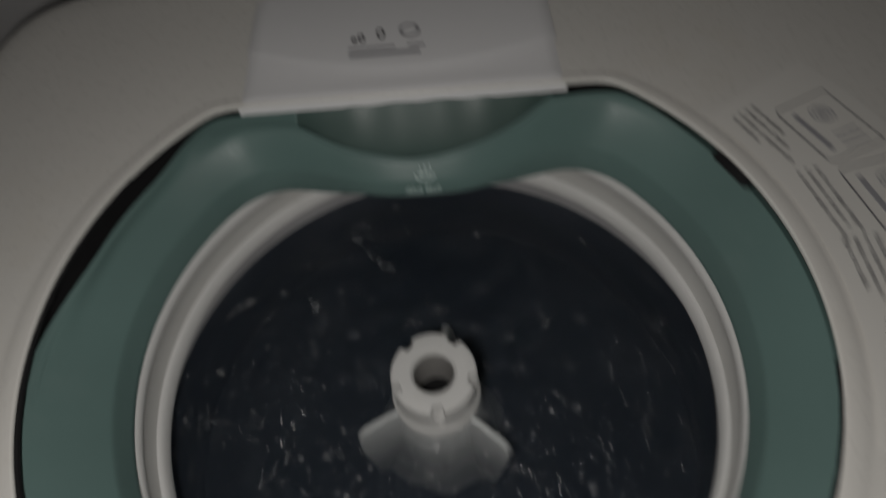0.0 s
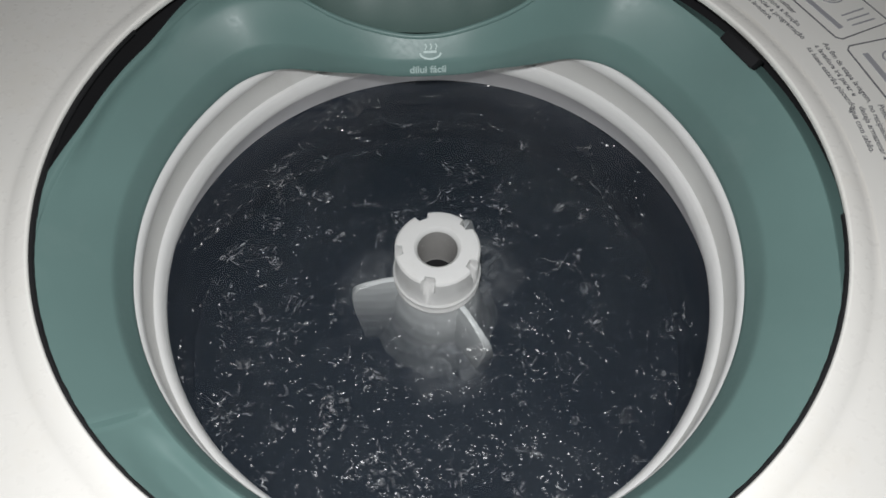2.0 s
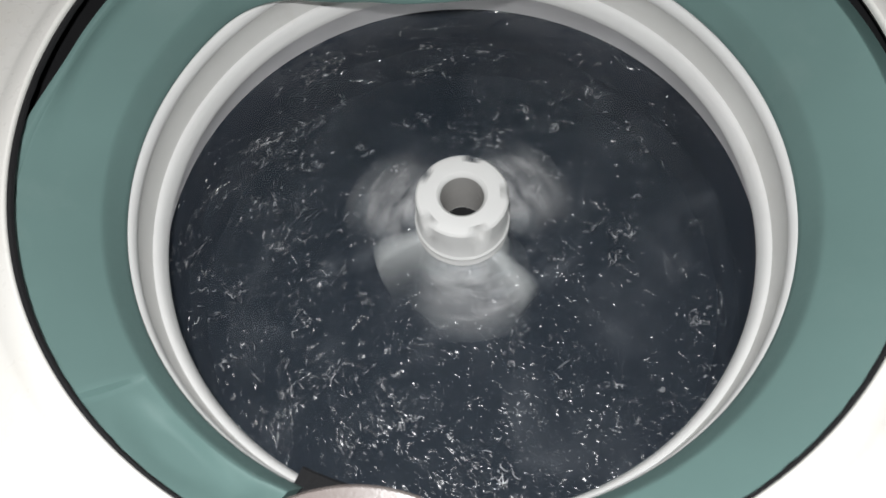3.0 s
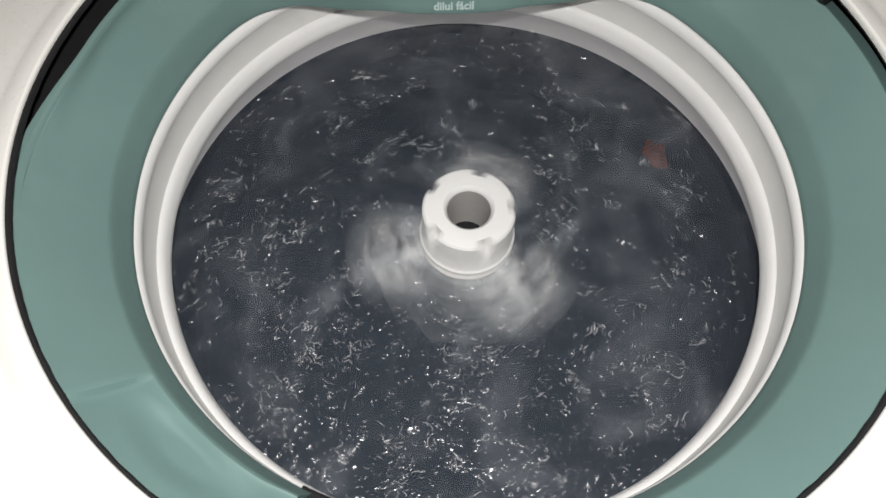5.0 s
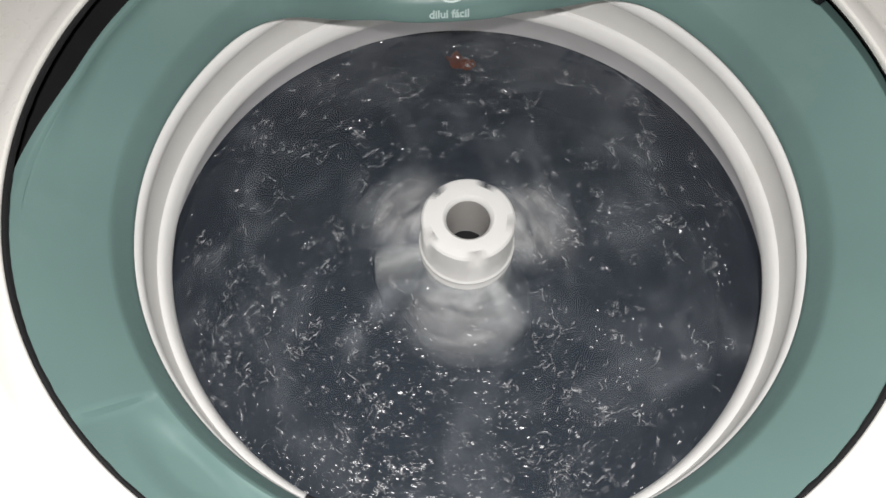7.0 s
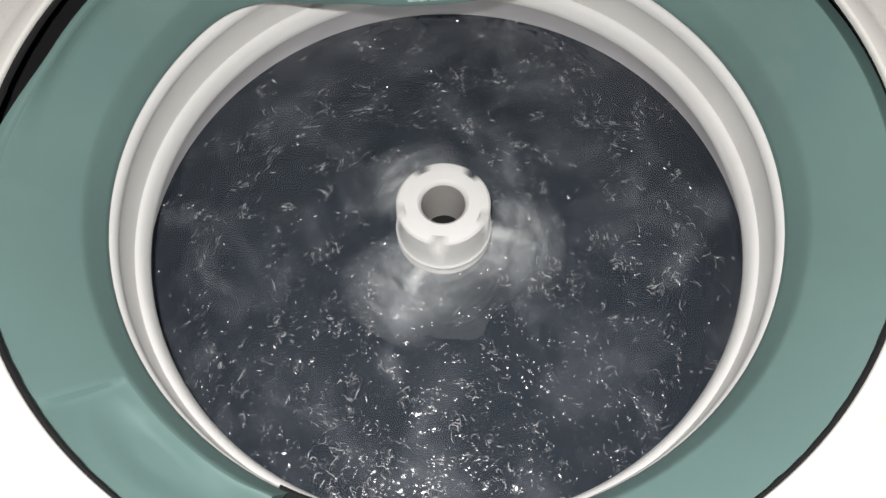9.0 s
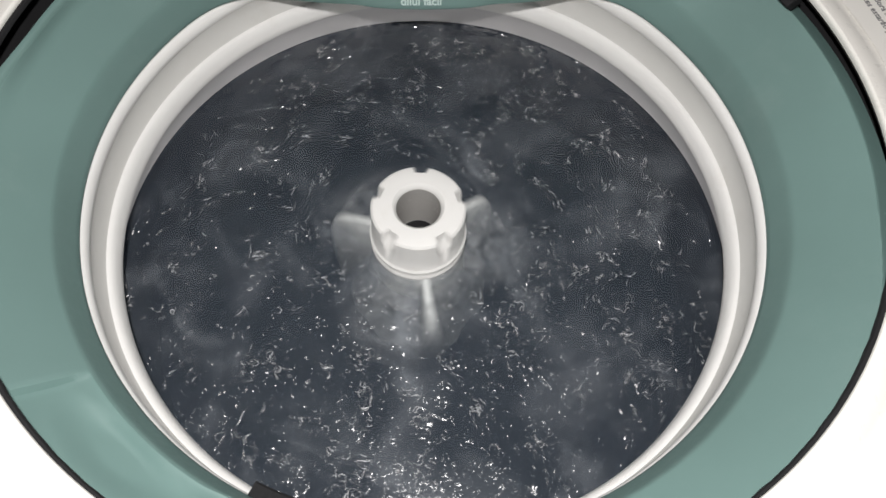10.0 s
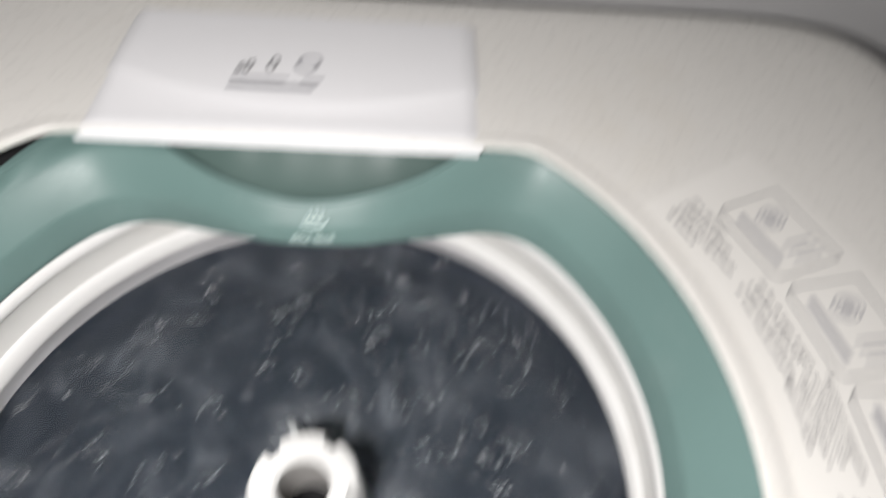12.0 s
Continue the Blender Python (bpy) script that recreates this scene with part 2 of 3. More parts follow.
def strip(points, width, height, bm=None):
    """A low flat bar that follows points (x, y, z) on a surface that faces up."""
    bm = bm or bmesh.new()
    pts = [Vector(p) for p in points]
    rows = []
    for i, p in enumerate(pts):
        d = (pts[min(i + 1, len(pts) - 1)] - pts[max(i - 1, 0)]).normalized()
        s = Vector((-d.y, d.x, 0)).normalized() * width / 2
        up = Vector((0, 0, height))
        rows.append([bm.verts.new(p - s), bm.verts.new(p - s + up), bm.verts.new(p + s + up), bm.verts.new(p + s)])
    for a, b in zip(rows, rows[1:]):
        for j in range(4):
            bm.faces.new((a[j], a[(j + 1) % 4], b[(j + 1) % 4], b[j]))
    bm.faces.new(rows[0]); bm.faces.new(rows[-1])
    return bm


def ease(a, b, x):
    u = max(0.0, min(1.0, (x - a) / (b - a)))
    return u * u * (3 - 2 * u)


def curve_value(table, x, window):
    """Height of a polyline at x, rounded off over a window."""
    xs, ys = [p[0] for p in table], [p[1] for p in table]
    at = [max(xs[0] - 1, x + window * k / 6) for k in range(-6, 7)]
    weight = [1 - abs(k) / 7 for k in range(-6, 7)]
    return float(np.dot(np.interp(np.abs(at) if xs[0] == 0 and xs[-1] > 90 else at, xs, ys), weight) / sum(weight))


# ---------------------------------------------------------------- room
def slab(name, x0, x1, y0, y1, z0, z1, mat, label):
    bm = bmesh.new()
    box(bm, x0, x1, y0, y1, z0, z1)
    ob = part(name, bm, mat)
    return tagged(ob, label, name.split("_")[0], kind="structure")


slab("floor", -1.3, 1.3, -1.7, 0.62, -0.1, 0.0, TILE, "grey tiled floor of the laundry corner")
slab("wall_north", -1.3, 1.3, 0.5, 0.62, 0.0, 2.6, PLASTER, "plain grey painted wall behind the washing machine")
slab("wall_south", -1.3, 1.3, -1.82, -1.7, 0.0, 2.6, PLASTER, "plain grey painted wall")
slab("wall_west", -1.42, -1.3, -1.82, 0.62, 0.0, 2.6, PLASTER, "plain grey painted wall")
slab("wall_east", 1.3, 1.42, -1.82, 0.62, 0.0, 2.6, PLASTER, "plain grey painted wall")
slab("ceiling", -1.42, 1.42, -1.82, 0.62, 2.6, 2.7, CEILING, "plain pale ceiling")

# ---------------------------------------------------------------- washing machine
machine = new("washing_machine")
tagged(machine, "white top-loading washing machine with a sea-green tub ring, running", "washing machine")

LEFT, RIGHT, FRONT, BACK = -0.375, 0.47, -0.42, 0.37
CHORD = 0.181


def hole_radius(az):
    """Radius of the opening in the deck: a circle cut off straight at the back, with a bay for the soap cup."""
    s, c = math.sin(az), math.cos(az)
    r = 0.2354
    if s > 0.3:
        flat = CHORD / s
        k = 60.0
        r = -math.log(math.exp(-k * r * 4) + math.exp(-k * flat * 4)) / (k * 4)
    d = math.degrees(az) % 360 - 360
    bay = ease(-117.4, -116.2, d) * (1 - ease(-86, -84, d))
    return r + 0.10 * bay


def deck():
    bm = bmesh.new()
    n = 720
    prof = [(0.002, -0.006), (0.0, -0.002), (0.0004, -0.0004), (0.0012, 0.0), (0.0125, -0.0027), (0.0148, -0.0030), (0.0180, -0.0029), (0.024, -0.0029)]
    rings = []
    for i in range(n):
        az = math.tau * i / n
        c, s = math.cos(az), math.sin(az)
        r = hole_radius(az)
        ring = [bm.verts.new(((r + d) * c, (r + d) * s, TOP + z)) for d, z in prof]
        # out to the rim of a rounded rectangle
        cx, cy = (LEFT + RIGHT) / 2, (FRONT + BACK) / 2
        hx, hy, p = (RIGHT - LEFT) / 2, (BACK - FRONT) / 2, 9.0
        lo, hi = 0.1, 1.0
        for _ in range(40):
            mid = (lo + hi) / 2
            v = (abs((mid * c - cx) / hx) ** p + abs((mid * s - cy) / hy) ** p)
            lo, hi = (mid, hi) if v < 1 else (lo, mid)
        q = (lo + hi) / 2
        base = r + 0.024
        q = max(q, base + 0.03)
        for k in (0.3, 0.6, 0.85):
            rr = base + (q - 0.02 - base) * k
            ring.append(bm.verts.new((rr * c, rr * s, TOP - 0.0029)))
        for dd, zz in ((0.02, -0.0029), (0.010, -0.0055), (0.004, -0.0155), (0.0, -0.028), (0.0, -0.06)):
            ring.append(bm.verts.new(((q - dd) * c, (q - dd) * s, TOP + zz)))
        rings.append(ring)
    for i in range(n):
        a, b = rings[i], rings[(i + 1) % n]
        for j in range(len(a) - 1):
            bm.faces.new((a[j], b[j], b[j + 1], a[j + 1]))
    return part("top_cover", bm, WHITE, machine, "cream-white enamelled deck with a rolled edge round the opening", smooth=60)


def cabinet():
    bm = bmesh.new()
    box(bm, LEFT + 0.02, RIGHT - 0.02, FRONT + 0.02, BACK - 0.02, 0.03, TOP - 0.062, 0.012)
    # leave the middle open for the tub
    bmesh.ops.delete(bm, geom=[f for f in bm.faces if f.normal.z > 0.9 and f.calc_area() > 0.1], context="FACES")
    part("cabinet", bm, CABINET, machine, "white sheet-steel cabinet")
    for x in (LEFT + 0.06, RIGHT - 0.06):
        for y in (FRONT + 0.06, BACK - 0.06):
            ft = revolve([(0.0001, 0.0), (0.022, 0.0), (0.024, 0.006), (0.018, 0.03), (0.0001, 0.03)], 24)
            ob = part("foot", ft, BLACK, machine)
            ob.location = (x, y, 0)


NOTCH = [(0, 0.1270), (10, 0.1295), (17, 0.1355), (23, 0.1465), (29, 0.1640), (35, 0.1860), (41, 0.2010), (48, 0.2075), (200, 0.2080)]


def green_z(u, az):
    """Height of the green ring from its outer edge (u=0) to the lip (u=1)."""
    deg = math.degrees(az)
    shelf = ease(-45, -15, deg) * (1 - ease(75, 100, deg))
    wide = 0.10 + 0.20 * shelf
    thin = 1 - ease(38, 62, abs(deg - 90))
    table = [(0.0, -0.0150 - 0.0060 * shelf), (wide, -0.0165), (0.895 + 0.055 * thin, -0.0505), (0.915 + 0.050 * thin, -0.0530), (1.0, -0.0725 + 0.011 * (1 - ease(18, 34, abs(deg - 90))))]
    return curve_value(table, u, 0.011)


def bridge(u, off):
    """The back of the ring is fuller than the rest."""
    return (1 - ease(38, 62, off)) * 0.010 * math.sin(math.pi * u) * ease(0.0, 0.5, u)


def green_ring():
    bm = bmesh.new()
    n, m = 720, 56
    rings = []
    for i in range(n + 1):
        # open at the front, where the cup sits; both ends are cut aslant
        deg = -87.5 + 330.7 * i / n
        az = radians(deg)
        c, s = math.cos(az), math.sin(az)
        off = abs(deg - 90)
        slant = 0.9 * ease(0.97, 1.0, i / n) - 1.6 * (1 - ease(0.0, 0.02, i / n))
        ri = curve_value(NOTCH, off, 6.0)
        ro = 0.2388 + 0.0082 * ease(-86, -82, deg) * (1 - ease(238, 242, deg)) + 0.0015 * ease(-50, -5, deg) * (1 - ease(205, 235, deg))
        if s > 0.3:
            flat = (CHORD + 0.006) / s
            ro = -math.log(math.exp(-240 * ro) + math.exp(-240 * flat)) / 240
        # gap of the seal on one side; the recess on the other is a black block
        inset = 0.0140 * ease(132, 150, deg) * (1 - ease(164, 188, deg))
        rim = ro - inset
        ring = [bm.verts.new(((rim + 0.0005) * c, (rim + 0.0005) * s, TOP - 0.04))]
        for j in range(m + 1):
            u = j / m
            r = ro + (ri - ro) * u - inset * (1 - ease(0.0, 0.45, u))
            z = green_z(u, az)
            turn_ = az + radians(slant * (u - 0.5) * 2)
            x, y = r * math.cos(turn_), r * math.sin(turn_)
            z += bridge(u, off)
            # low step along the outer edge
            z -= 0.0022 * (1 - ease(0.165, 0.185, u)) * ease(118, 130, deg) * (1 - ease(178, 196, deg))
            # sunken tray behind the bridge
            arc = 0.1425 + 0.034 * (x / 0.106) ** 2
            inside = ease(0.0, 0.002, y - arc) * (1 - ease(0.098, 0.1015, abs(x - 0.003))) if s > 0.5 else 0.0
            z -= 0.030 * inside
            # step and dished pocket near one end
            low = ease(216.8, 217.7, deg)
            z -= 0.0065 * low * math.sin(math.pi * min(1, u * 1.15)) ** 0.7 if u < 0.87 else 0.0
            px, py = (deg - 229.0) / 10.5, (u - 0.58) / 0.27
            z -= 0.0038 * (1 - ease(0.35, 1.10, math.hypot(px, py)))
            ring.append(bm.verts.new((x, y, TOP + z)))
        ring.append(bm.verts.new(((ri + 0.0006) * c, (ri + 0.0006) * s, TOP + green_z(1.0, az) - 0.0018)))
        ring.append(bm.verts.new(((ri + 0.0030) * c, (ri + 0.0030) * s, TOP + green_z(1.0, az) - 0.0020)))
        rings.append(ring)
    for a, b in zip(rings, rings[1:]):
        for j in range(len(a) - 1):
            bm.faces.new((a[j], b[j], b[j + 1], a[j + 1]))
    for ring in (rings[0], rings[-1]):
        bm.faces.new(ring)
    return part("tub_cover", bm, GREEN, machine, "sea-green plastic ring sloping into the tub", smooth=35)


def outlines():
    # black rubber seal under the ring, also the dark of its gap, and the void below it
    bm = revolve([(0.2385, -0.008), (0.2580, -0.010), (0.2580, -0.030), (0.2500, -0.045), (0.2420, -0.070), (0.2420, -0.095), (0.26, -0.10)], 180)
    ob = part("seal", bm, BLACK, machine, "black rubber seal under the ring, doubling as its dark gap")
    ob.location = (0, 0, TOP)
    # its lip shows as a thin dark line beside the ring, down to the soap cup
    for first, last in ((150.0, 242.2), (276.5, 346.0)):
        bm = bmesh.new()
        rows_ = []
        for i in range(161):
            deg = first + (last - first) * i / 160
            thin = ease(first, first + 14, deg) if first < 200 else 1 - ease(last - 25, last, deg)
            wide = 0.0011 * thin + 0.0004 * noise.noise(Vector((deg * 0.5, 1.0, 0.0)))
            c, s = math.cos(radians(deg)), math.sin(radians(deg))
            rows_.append([bm.verts.new((r * c, r * s, z)) for r, z in ((0.2372, -0.0042), (0.2355 - wide * 0.6, -0.0044), (0.2355 - wide, -0.0052), (0.2355 - wide, -0.0066), (0.2372, -0.0070))])
        for a, b in zip(rows_, rows_[1:]):
            for j in range(5):
                bm.faces.new((a[j], b[j], b[(j + 1) % 5], a[(j + 1) % 5]))
        ob = part("seal_lip", bm, BLACK, machine, "thin black lip of the seal")
        ob.location = (0, 0, TOP)
    # outer tub is painted black for the unlit void
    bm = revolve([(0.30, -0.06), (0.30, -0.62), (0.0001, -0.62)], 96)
    ob = part("outer_tub", bm, BLACK, machine, "outer tub, blackened for the unlit void")
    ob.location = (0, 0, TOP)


def drawer():
    """White dispenser panel at the back edge of the opening, with a smile-shaped front."""
    bm = bmesh.new()
    n = 40
    lo, hi, front = [], [], []
    grid = []
    for i in range(n + 1):
        x = -0.136 + 0.256 * i / n
        row = []
        arc = 0.2085 + 0.026 * (x / 0.12) ** 2
        for y, z in ((0.1805, -0.010), (0.1816, -0.0010), (0.184, 0.0006), (0.1930, -0.0002), (0.1965, -0.0002), (arc - 0.002, 0.0000), (arc + 0.002, 0.0016), (arc + 0.007, 0.0022), (0.30, 0.0024), (0.315, 0.0018), (0.318, -0.010)):
            e = min(i, n - i) / n
            edge = 1 - ease(0.0, 0.03, e)
            row.append(bm.verts.new((x, y, TOP + z - 0.0040 * edge * (1 if z > -0.005 else 0))))
        grid.append(row)
    for a, b in zip(grid, grid[1:]):
        for j in range(len(a) - 1):
            bm.faces.new((a[j], b[j], b[j + 1], a[j + 1]))
    ob = part("dispenser_drawer", bm, DRAWER, machine, "glossy white dispenser drawer front", smooth=50)
    # printed pictograms and an unreadable line of print
    zz = TOP + 0.0025
    for x0, x1, y, w in ((-0.050, 0.008, 0.2265, 0.005), (-0.050, -0.012, 0.2345, 0.003), (-0.002, 0.012, 0.2345, 0.003)):
        part("print_bar", strip([(x0, y, zz), (x1, y, zz)], w, 0.0003), PALE_INK, ob)
    for x, y, r in ((-0.024, 0.252, 0.004), (-0.040, 0.248, 0.003), (-0.046, 0.246, 0.002)):
        pts = [(x + r * 0.7 * math.cos(k * 0.5), y + r * 1.5 * math.sin(k * 0.5), zz) for k in range(14)]
        part("print_mark", strip(pts, 0.002, 0.0003), INK, ob)
    pts = [(0.0 + 0.0075 * math.cos(k * 0.4), 0.254 + 0.0075 * math.sin(k * 0.4), zz) for k in range(17)]
    part("print_ring", strip(pts, 0.003, 0.0003), PALE_INK, ob)


def tray():
    """Darker green tray of the dispenser, behind the bridge, with two white tabs."""
    bm = bmesh.new()
    grid = []
    n, m = 48, 10
    for i in range(n + 1):
        x = 0.003 - 0.1005 + 0.201 * i / n
        arc = 0.1425 + 0.034 * (x / 0.106) ** 2 + 0.0015
        row = []
        for j in range(m + 1):
            u = j / m
            y = arc + max(0.001, (0.1815 - arc)) * u
            row.append(bm.verts.new((x, y, TOP - 0.0335 + 0.027 * u ** 1.3 + 0.0006 * math.sin(i * 0.75) * u)))
        grid.append(row)
    for a, b in zip(grid, grid[1:]):
        for j in range(m):
            bm.faces.new((a[j], a[j + 1], b[j + 1], b[j]))
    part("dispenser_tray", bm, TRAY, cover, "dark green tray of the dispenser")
    # rounded rim along the tray's front edge
    bm = bmesh.new()
    rows_ = []
    for i in range(81):
        x = 0.003 - 0.1005 + 0.201 * i / 80
        y = 0.1425 + 0.034 * (x / 0.106) ** 2
        deg = math.degrees(math.atan2(y, x))
        ri, ro, r = curve_value(NOTCH, abs(deg - 90), 6.0), (CHORD + 0.006) / math.sin(radians(deg)), math.hypot(x, y)
        u = (ro - r) / (ro - ri)
        z = green_z(u, radians(deg)) + bridge(u, abs(deg - 90))
        rows_.append([bm.verts.new((x, y + 0.0022 * math.cos(k * math.tau / 10), TOP + z - 0.0012 + 0.0022 * math.sin(k * math.tau / 10))) for k in range(10)])
    for a, b in zip(rows_, rows_[1:]):
        for k in range(10):
            bm.faces.new((a[k], a[(k + 1) % 10], b[(k + 1) % 10], b[k]))
    part("tray_rim", bm, GREEN, cover)


def cup_holder():
    bm = bmesh.new()
    box(bm, -0.118, 0.004, -0.325, -0.205, TOP - 0.076, TOP - 0.062, 0.004)
    part("cup_holder", bm, BLACK, machine, "dark shelf under the soap cup")
    # black strip added over the bead for the dark gap beside the cup
    bm = revolve([(0.2150, -0.098), (0.2045, -0.0735), (0.2055, -0.0725), (0.2180, -0.0720), (0.2600, -0.0720), (0.2600, -0.076)], 40, -117, -88)
    lip = part("gap_dark", bm, BLACK, machine, "black strip added for the dark gap beside the cup")
    lip.location = (0, 0, TOP)


cover = green_ring()
tray()
cup_holder()
deck()
cabinet()
outlines()
drawer()


def writing(body, size, m, mat, parent, name="lettering", bold=0.0):
    cu = bpy.data.curves.new(name, "FONT")
    cu.body, cu.size, cu.extrude, cu.offset = body, size, 0.00012, bold
    cu.materials.append(mat)
    ob = new(name, cu)
    ob.matrix_basis = m
    ob.parent = parent
    return ob


def emblem():
    """Bowl mark and two words on the bridge of the green ring."""
    def face(y):
        u = (CHORD + 0.006 - y) / (CHORD + 0.006 - curve_value(NOTCH, 0, 6.0))
        return TOP + green_z(u, radians(90)) + bridge(u, 0)

    def lie(x, y0, y1):
        return pose(x, y0 - 0.0007, face(y0) + 0.0006, math.degrees(math.atan2(face(y1) - face(y0), y1 - y0)), 0, 0)

    writing("dilui fácil", 0.0082, lie(-0.0165, 0.1280, 0.1305), MINT, cover, bold=0.0002)
    base = lie(0, 0.1340, 0.1385)
    bm = bmesh.new()
    strip([(0.010 * math.cos(math.pi + math.pi * k / 10), 0.0055 * math.sin(math.pi + math.pi * k / 10), 0) for k in range(11)], 0.0018, 0.0004, bm)
    strip([(-0.0065, 0.001, 0), (0.006, 0.001, 0)], 0.0022, 0.0004, bm)
    for k in range(3):
        strip([(-0.005 + 0.005 * k, 0.003, 0), (-0.0035 + 0.005 * k, 0.006, 0), (-0.005 + 0.005 * k, 0.0085, 0)], 0.0012, 0.0004, bm)
    ob = part("bowl_mark", bm, MINT, cover, "small printed bowl mark")
    ob.matrix_basis = base @ Matrix.Diagonal((0.8, 0.8, 1, 1))


emblem()


def cup():
    """Soap cup in the gap of the green ring, filled with white powder."""
    thing = new("soap_cup")
    tagged(thing, "smoky brown plastic soap cup filled with white powder", "cup")
    r = 0.068
    bm = revolve([(0.0001, -0.092), (0.044, -0.092), (0.050, -0.088), (0.060, -0.05), (r - 0.001, -0.004), (r, 0.0), (r - 0.001, 0.002), (r - 0.011, 0.0015), (r - 0.0125, -0.001), (r - 0.016, -0.02)], 96)
    part("bowl", bm, SMOKE, thing)
    bm = revolve([(r - 0.0125, -0.006), (r - 0.02, -0.002), (0.04, 0.0035), (0.02, 0.005), (0.0001, 0.006)], 72)
    for v in bm.verts:
        v.co.z += 0.0035 * noise.noise(v.co * 60) + 0.0015 * noise.noise(v.co * 190)
    part("powder", bm, POWDER, thing, "heap of white washing powder")
    bm = bmesh.new()
    box(bm, 0.000, 0.010, -0.004, 0.004, 0.003, 0.011, 0.002)
    part("lump", bm, SMOKE, thing)
    bm = revolve([(r - 0.0105, 0.0012), (r - 0.009, 0.0022), (r - 0.006, 0.0024), (r - 0.003, 0.0018), (r - 0.002, 0.0010)], 24, 108, 130)
    for v in bm.verts:
        v.co.z += 0.0016 * noise.noise(v.co * 260)
    part("smear", bm, SMEAR, thing, "smear of powder on the cup's rim")
    thing.location = (-0.053, -0.2680, TOP + 0.030)
    return thing


cup()

# black block standing in for a dark recess in the ring, and a rusty screw under the seal's gap
bm = bmesh.new()
box(bm, -0.0055, 0.0045, -0.0165, 0.0165, -0.004, 0.004, 0.0012)
dark_recess = part("dark_recess", bm, BLACK, cover)
dark_recess.matrix_basis = pose(0.2340 * math.cos(radians(22.3)), 0.2340 * math.sin(radians(22.3)), TOP - 0.0105, 0, 0, 22.3) @ pose(0, 0, 0, 0, 38, 0)
bm = revolve([(0.0001, 0.003), (0.003, 0.0028), (0.0045, 0.001), (0.0045, -0.004)], 20)
screw = part("screw", bm, RUST, machine, "small rusty screw head")
screw.location = (0.2400 * math.cos(radians(154)), 0.2400 * math.sin(radians(154)), TOP - 0.034)

# ---------------------------------------------------------------- instruction label
def sticker():
    thing = new("instruction_label")
    tagged(thing, "white instruction label with grey drawings on the deck", "label")
    z = TOP - 0.0022

    def at(a, r, dz=0.0):
        """a: degrees round the tub, r: radius."""
        return (r * math.cos(radians(a)), r * math.sin(radians(a)), z + dz)

    bm = bmesh.new()
    vs, us = [], []
    n = 30
    for i in range(n + 1):
        a = -25 + 57 * i / n
        vs.append(bm.verts.new(at(a, 0.2520)))
        us.append(bm.verts.new(at(a, 0.352)))
    for i in range(n):
        bm.faces.new((vs[i], us[i], us[i + 1], vs[i + 1]))
    part("film", bm, PAPER, thing)
    blocks = [
        (29.5, ["para reutilizar", "pressione a função", "e iniciar a programação", "da lavadora."]),
        (16.5, ["Ao fim da etapa lavagem,", "a lavadora irá parar e", "as luzes estarão piscando."]),
        (4.5, ["Posicione a mangueira", "no recipiente onde", "deseja armazenar a", "água com sabão."]),
        (-8.0, ["Ao reutilizar, pressione", "a função. Ao fim, retorne a", "mangueira no local de origem."]),
    ]
    for a, lines in blocks:
        for k, line in enumerate(lines):
            r = 0.2835 - 0.0066 * k - (0.0 if len(lines) == 4 else 0.004)
            x, y, zz = at(a, r)
            writing(line, 0.0056, Matrix.Translation((x, y, zz + 0.0003)) @ pose(0, 0, 0, 0, 0, a - 97), INK, thing)
    for a in (21.5, 9.5, -2.5, -14.5):
        # framed drawing of a control dial
        pts = [at(a + 5.4, 0.296), at(a + 5.0, 0.340), at(a - 4.6, 0.340), at(a - 5.2, 0.296), at(a - 4.6, 0.2925), at(a + 4.8, 0.2925), at(a + 5.4, 0.296)]
        part("drawing_frame", strip(pts, 0.0010, 0.0004), INK, thing)
        for rr, w in ((0.0085, 0.0011), (0.0055, 0.0009), (0.0022, 0.0016)):
            cx, cy, cz = at(a + 2.0, 0.320)
            pts = [(cx + rr * math.cos(k * math.tau / 20), cy + rr * 0.8 * math.sin(k * math.tau / 20), cz) for k in range(21)]
            part("drawing_dial", strip(pts, w, 0.0004), PALE_INK, thing)
        part("drawing_bar", strip([at(a + 3.6, 0.302), at(a - 3.4, 0.3025)], 0.0042, 0.0004), PALE_INK, thing)
        for k in range(3):
            part("drawing_dash", strip([at(a - 1.5 - k, 0.312), at(a - 1.5 - k, 0.332)], 0.0012, 0.0004), PALE_INK, thing)


sticker()

# ---------------------------------------------------------------- tub, agitator, water
tub = new("tub")
tub.parent = machine
tagged(tub, "white plastic inner tub with a grooved balance ring")
LEVEL = -0.1650
def ring_part(name, prof, mat, label):
    return part(name, revolve(prof, 220), mat, tub, label, smooth=60)


ring_part("outer_bead", [(0.2160, -0.095), (0.2135, -0.080), (0.2120, -0.0768), (0.2105, -0.0762), (0.2090, -0.0772), (0.2078, -0.0800), (0.2076, -0.0835), (0.2086, -0.0870), (0.2106, -0.0890)], RING, "rounded outer bead of the balance ring")
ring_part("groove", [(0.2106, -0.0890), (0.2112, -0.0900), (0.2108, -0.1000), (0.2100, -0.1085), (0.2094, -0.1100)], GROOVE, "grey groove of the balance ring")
ring_part("inner_bead", [(0.2094, -0.1100), (0.2078, -0.1108), (0.2064, -0.1125), (0.2055, -0.1160), (0.2053, -0.1215), (0.2057, -0.1258), (0.2075, -0.1285)], RING, "rounded inner bead of the balance ring")
bm = revolve([(0.2075, -0.1285), (0.2130, -0.135), (0.2262, -0.1645)], 180)
part("tub_wall", bm, WALL_TUB, tub, "grey tub wall")
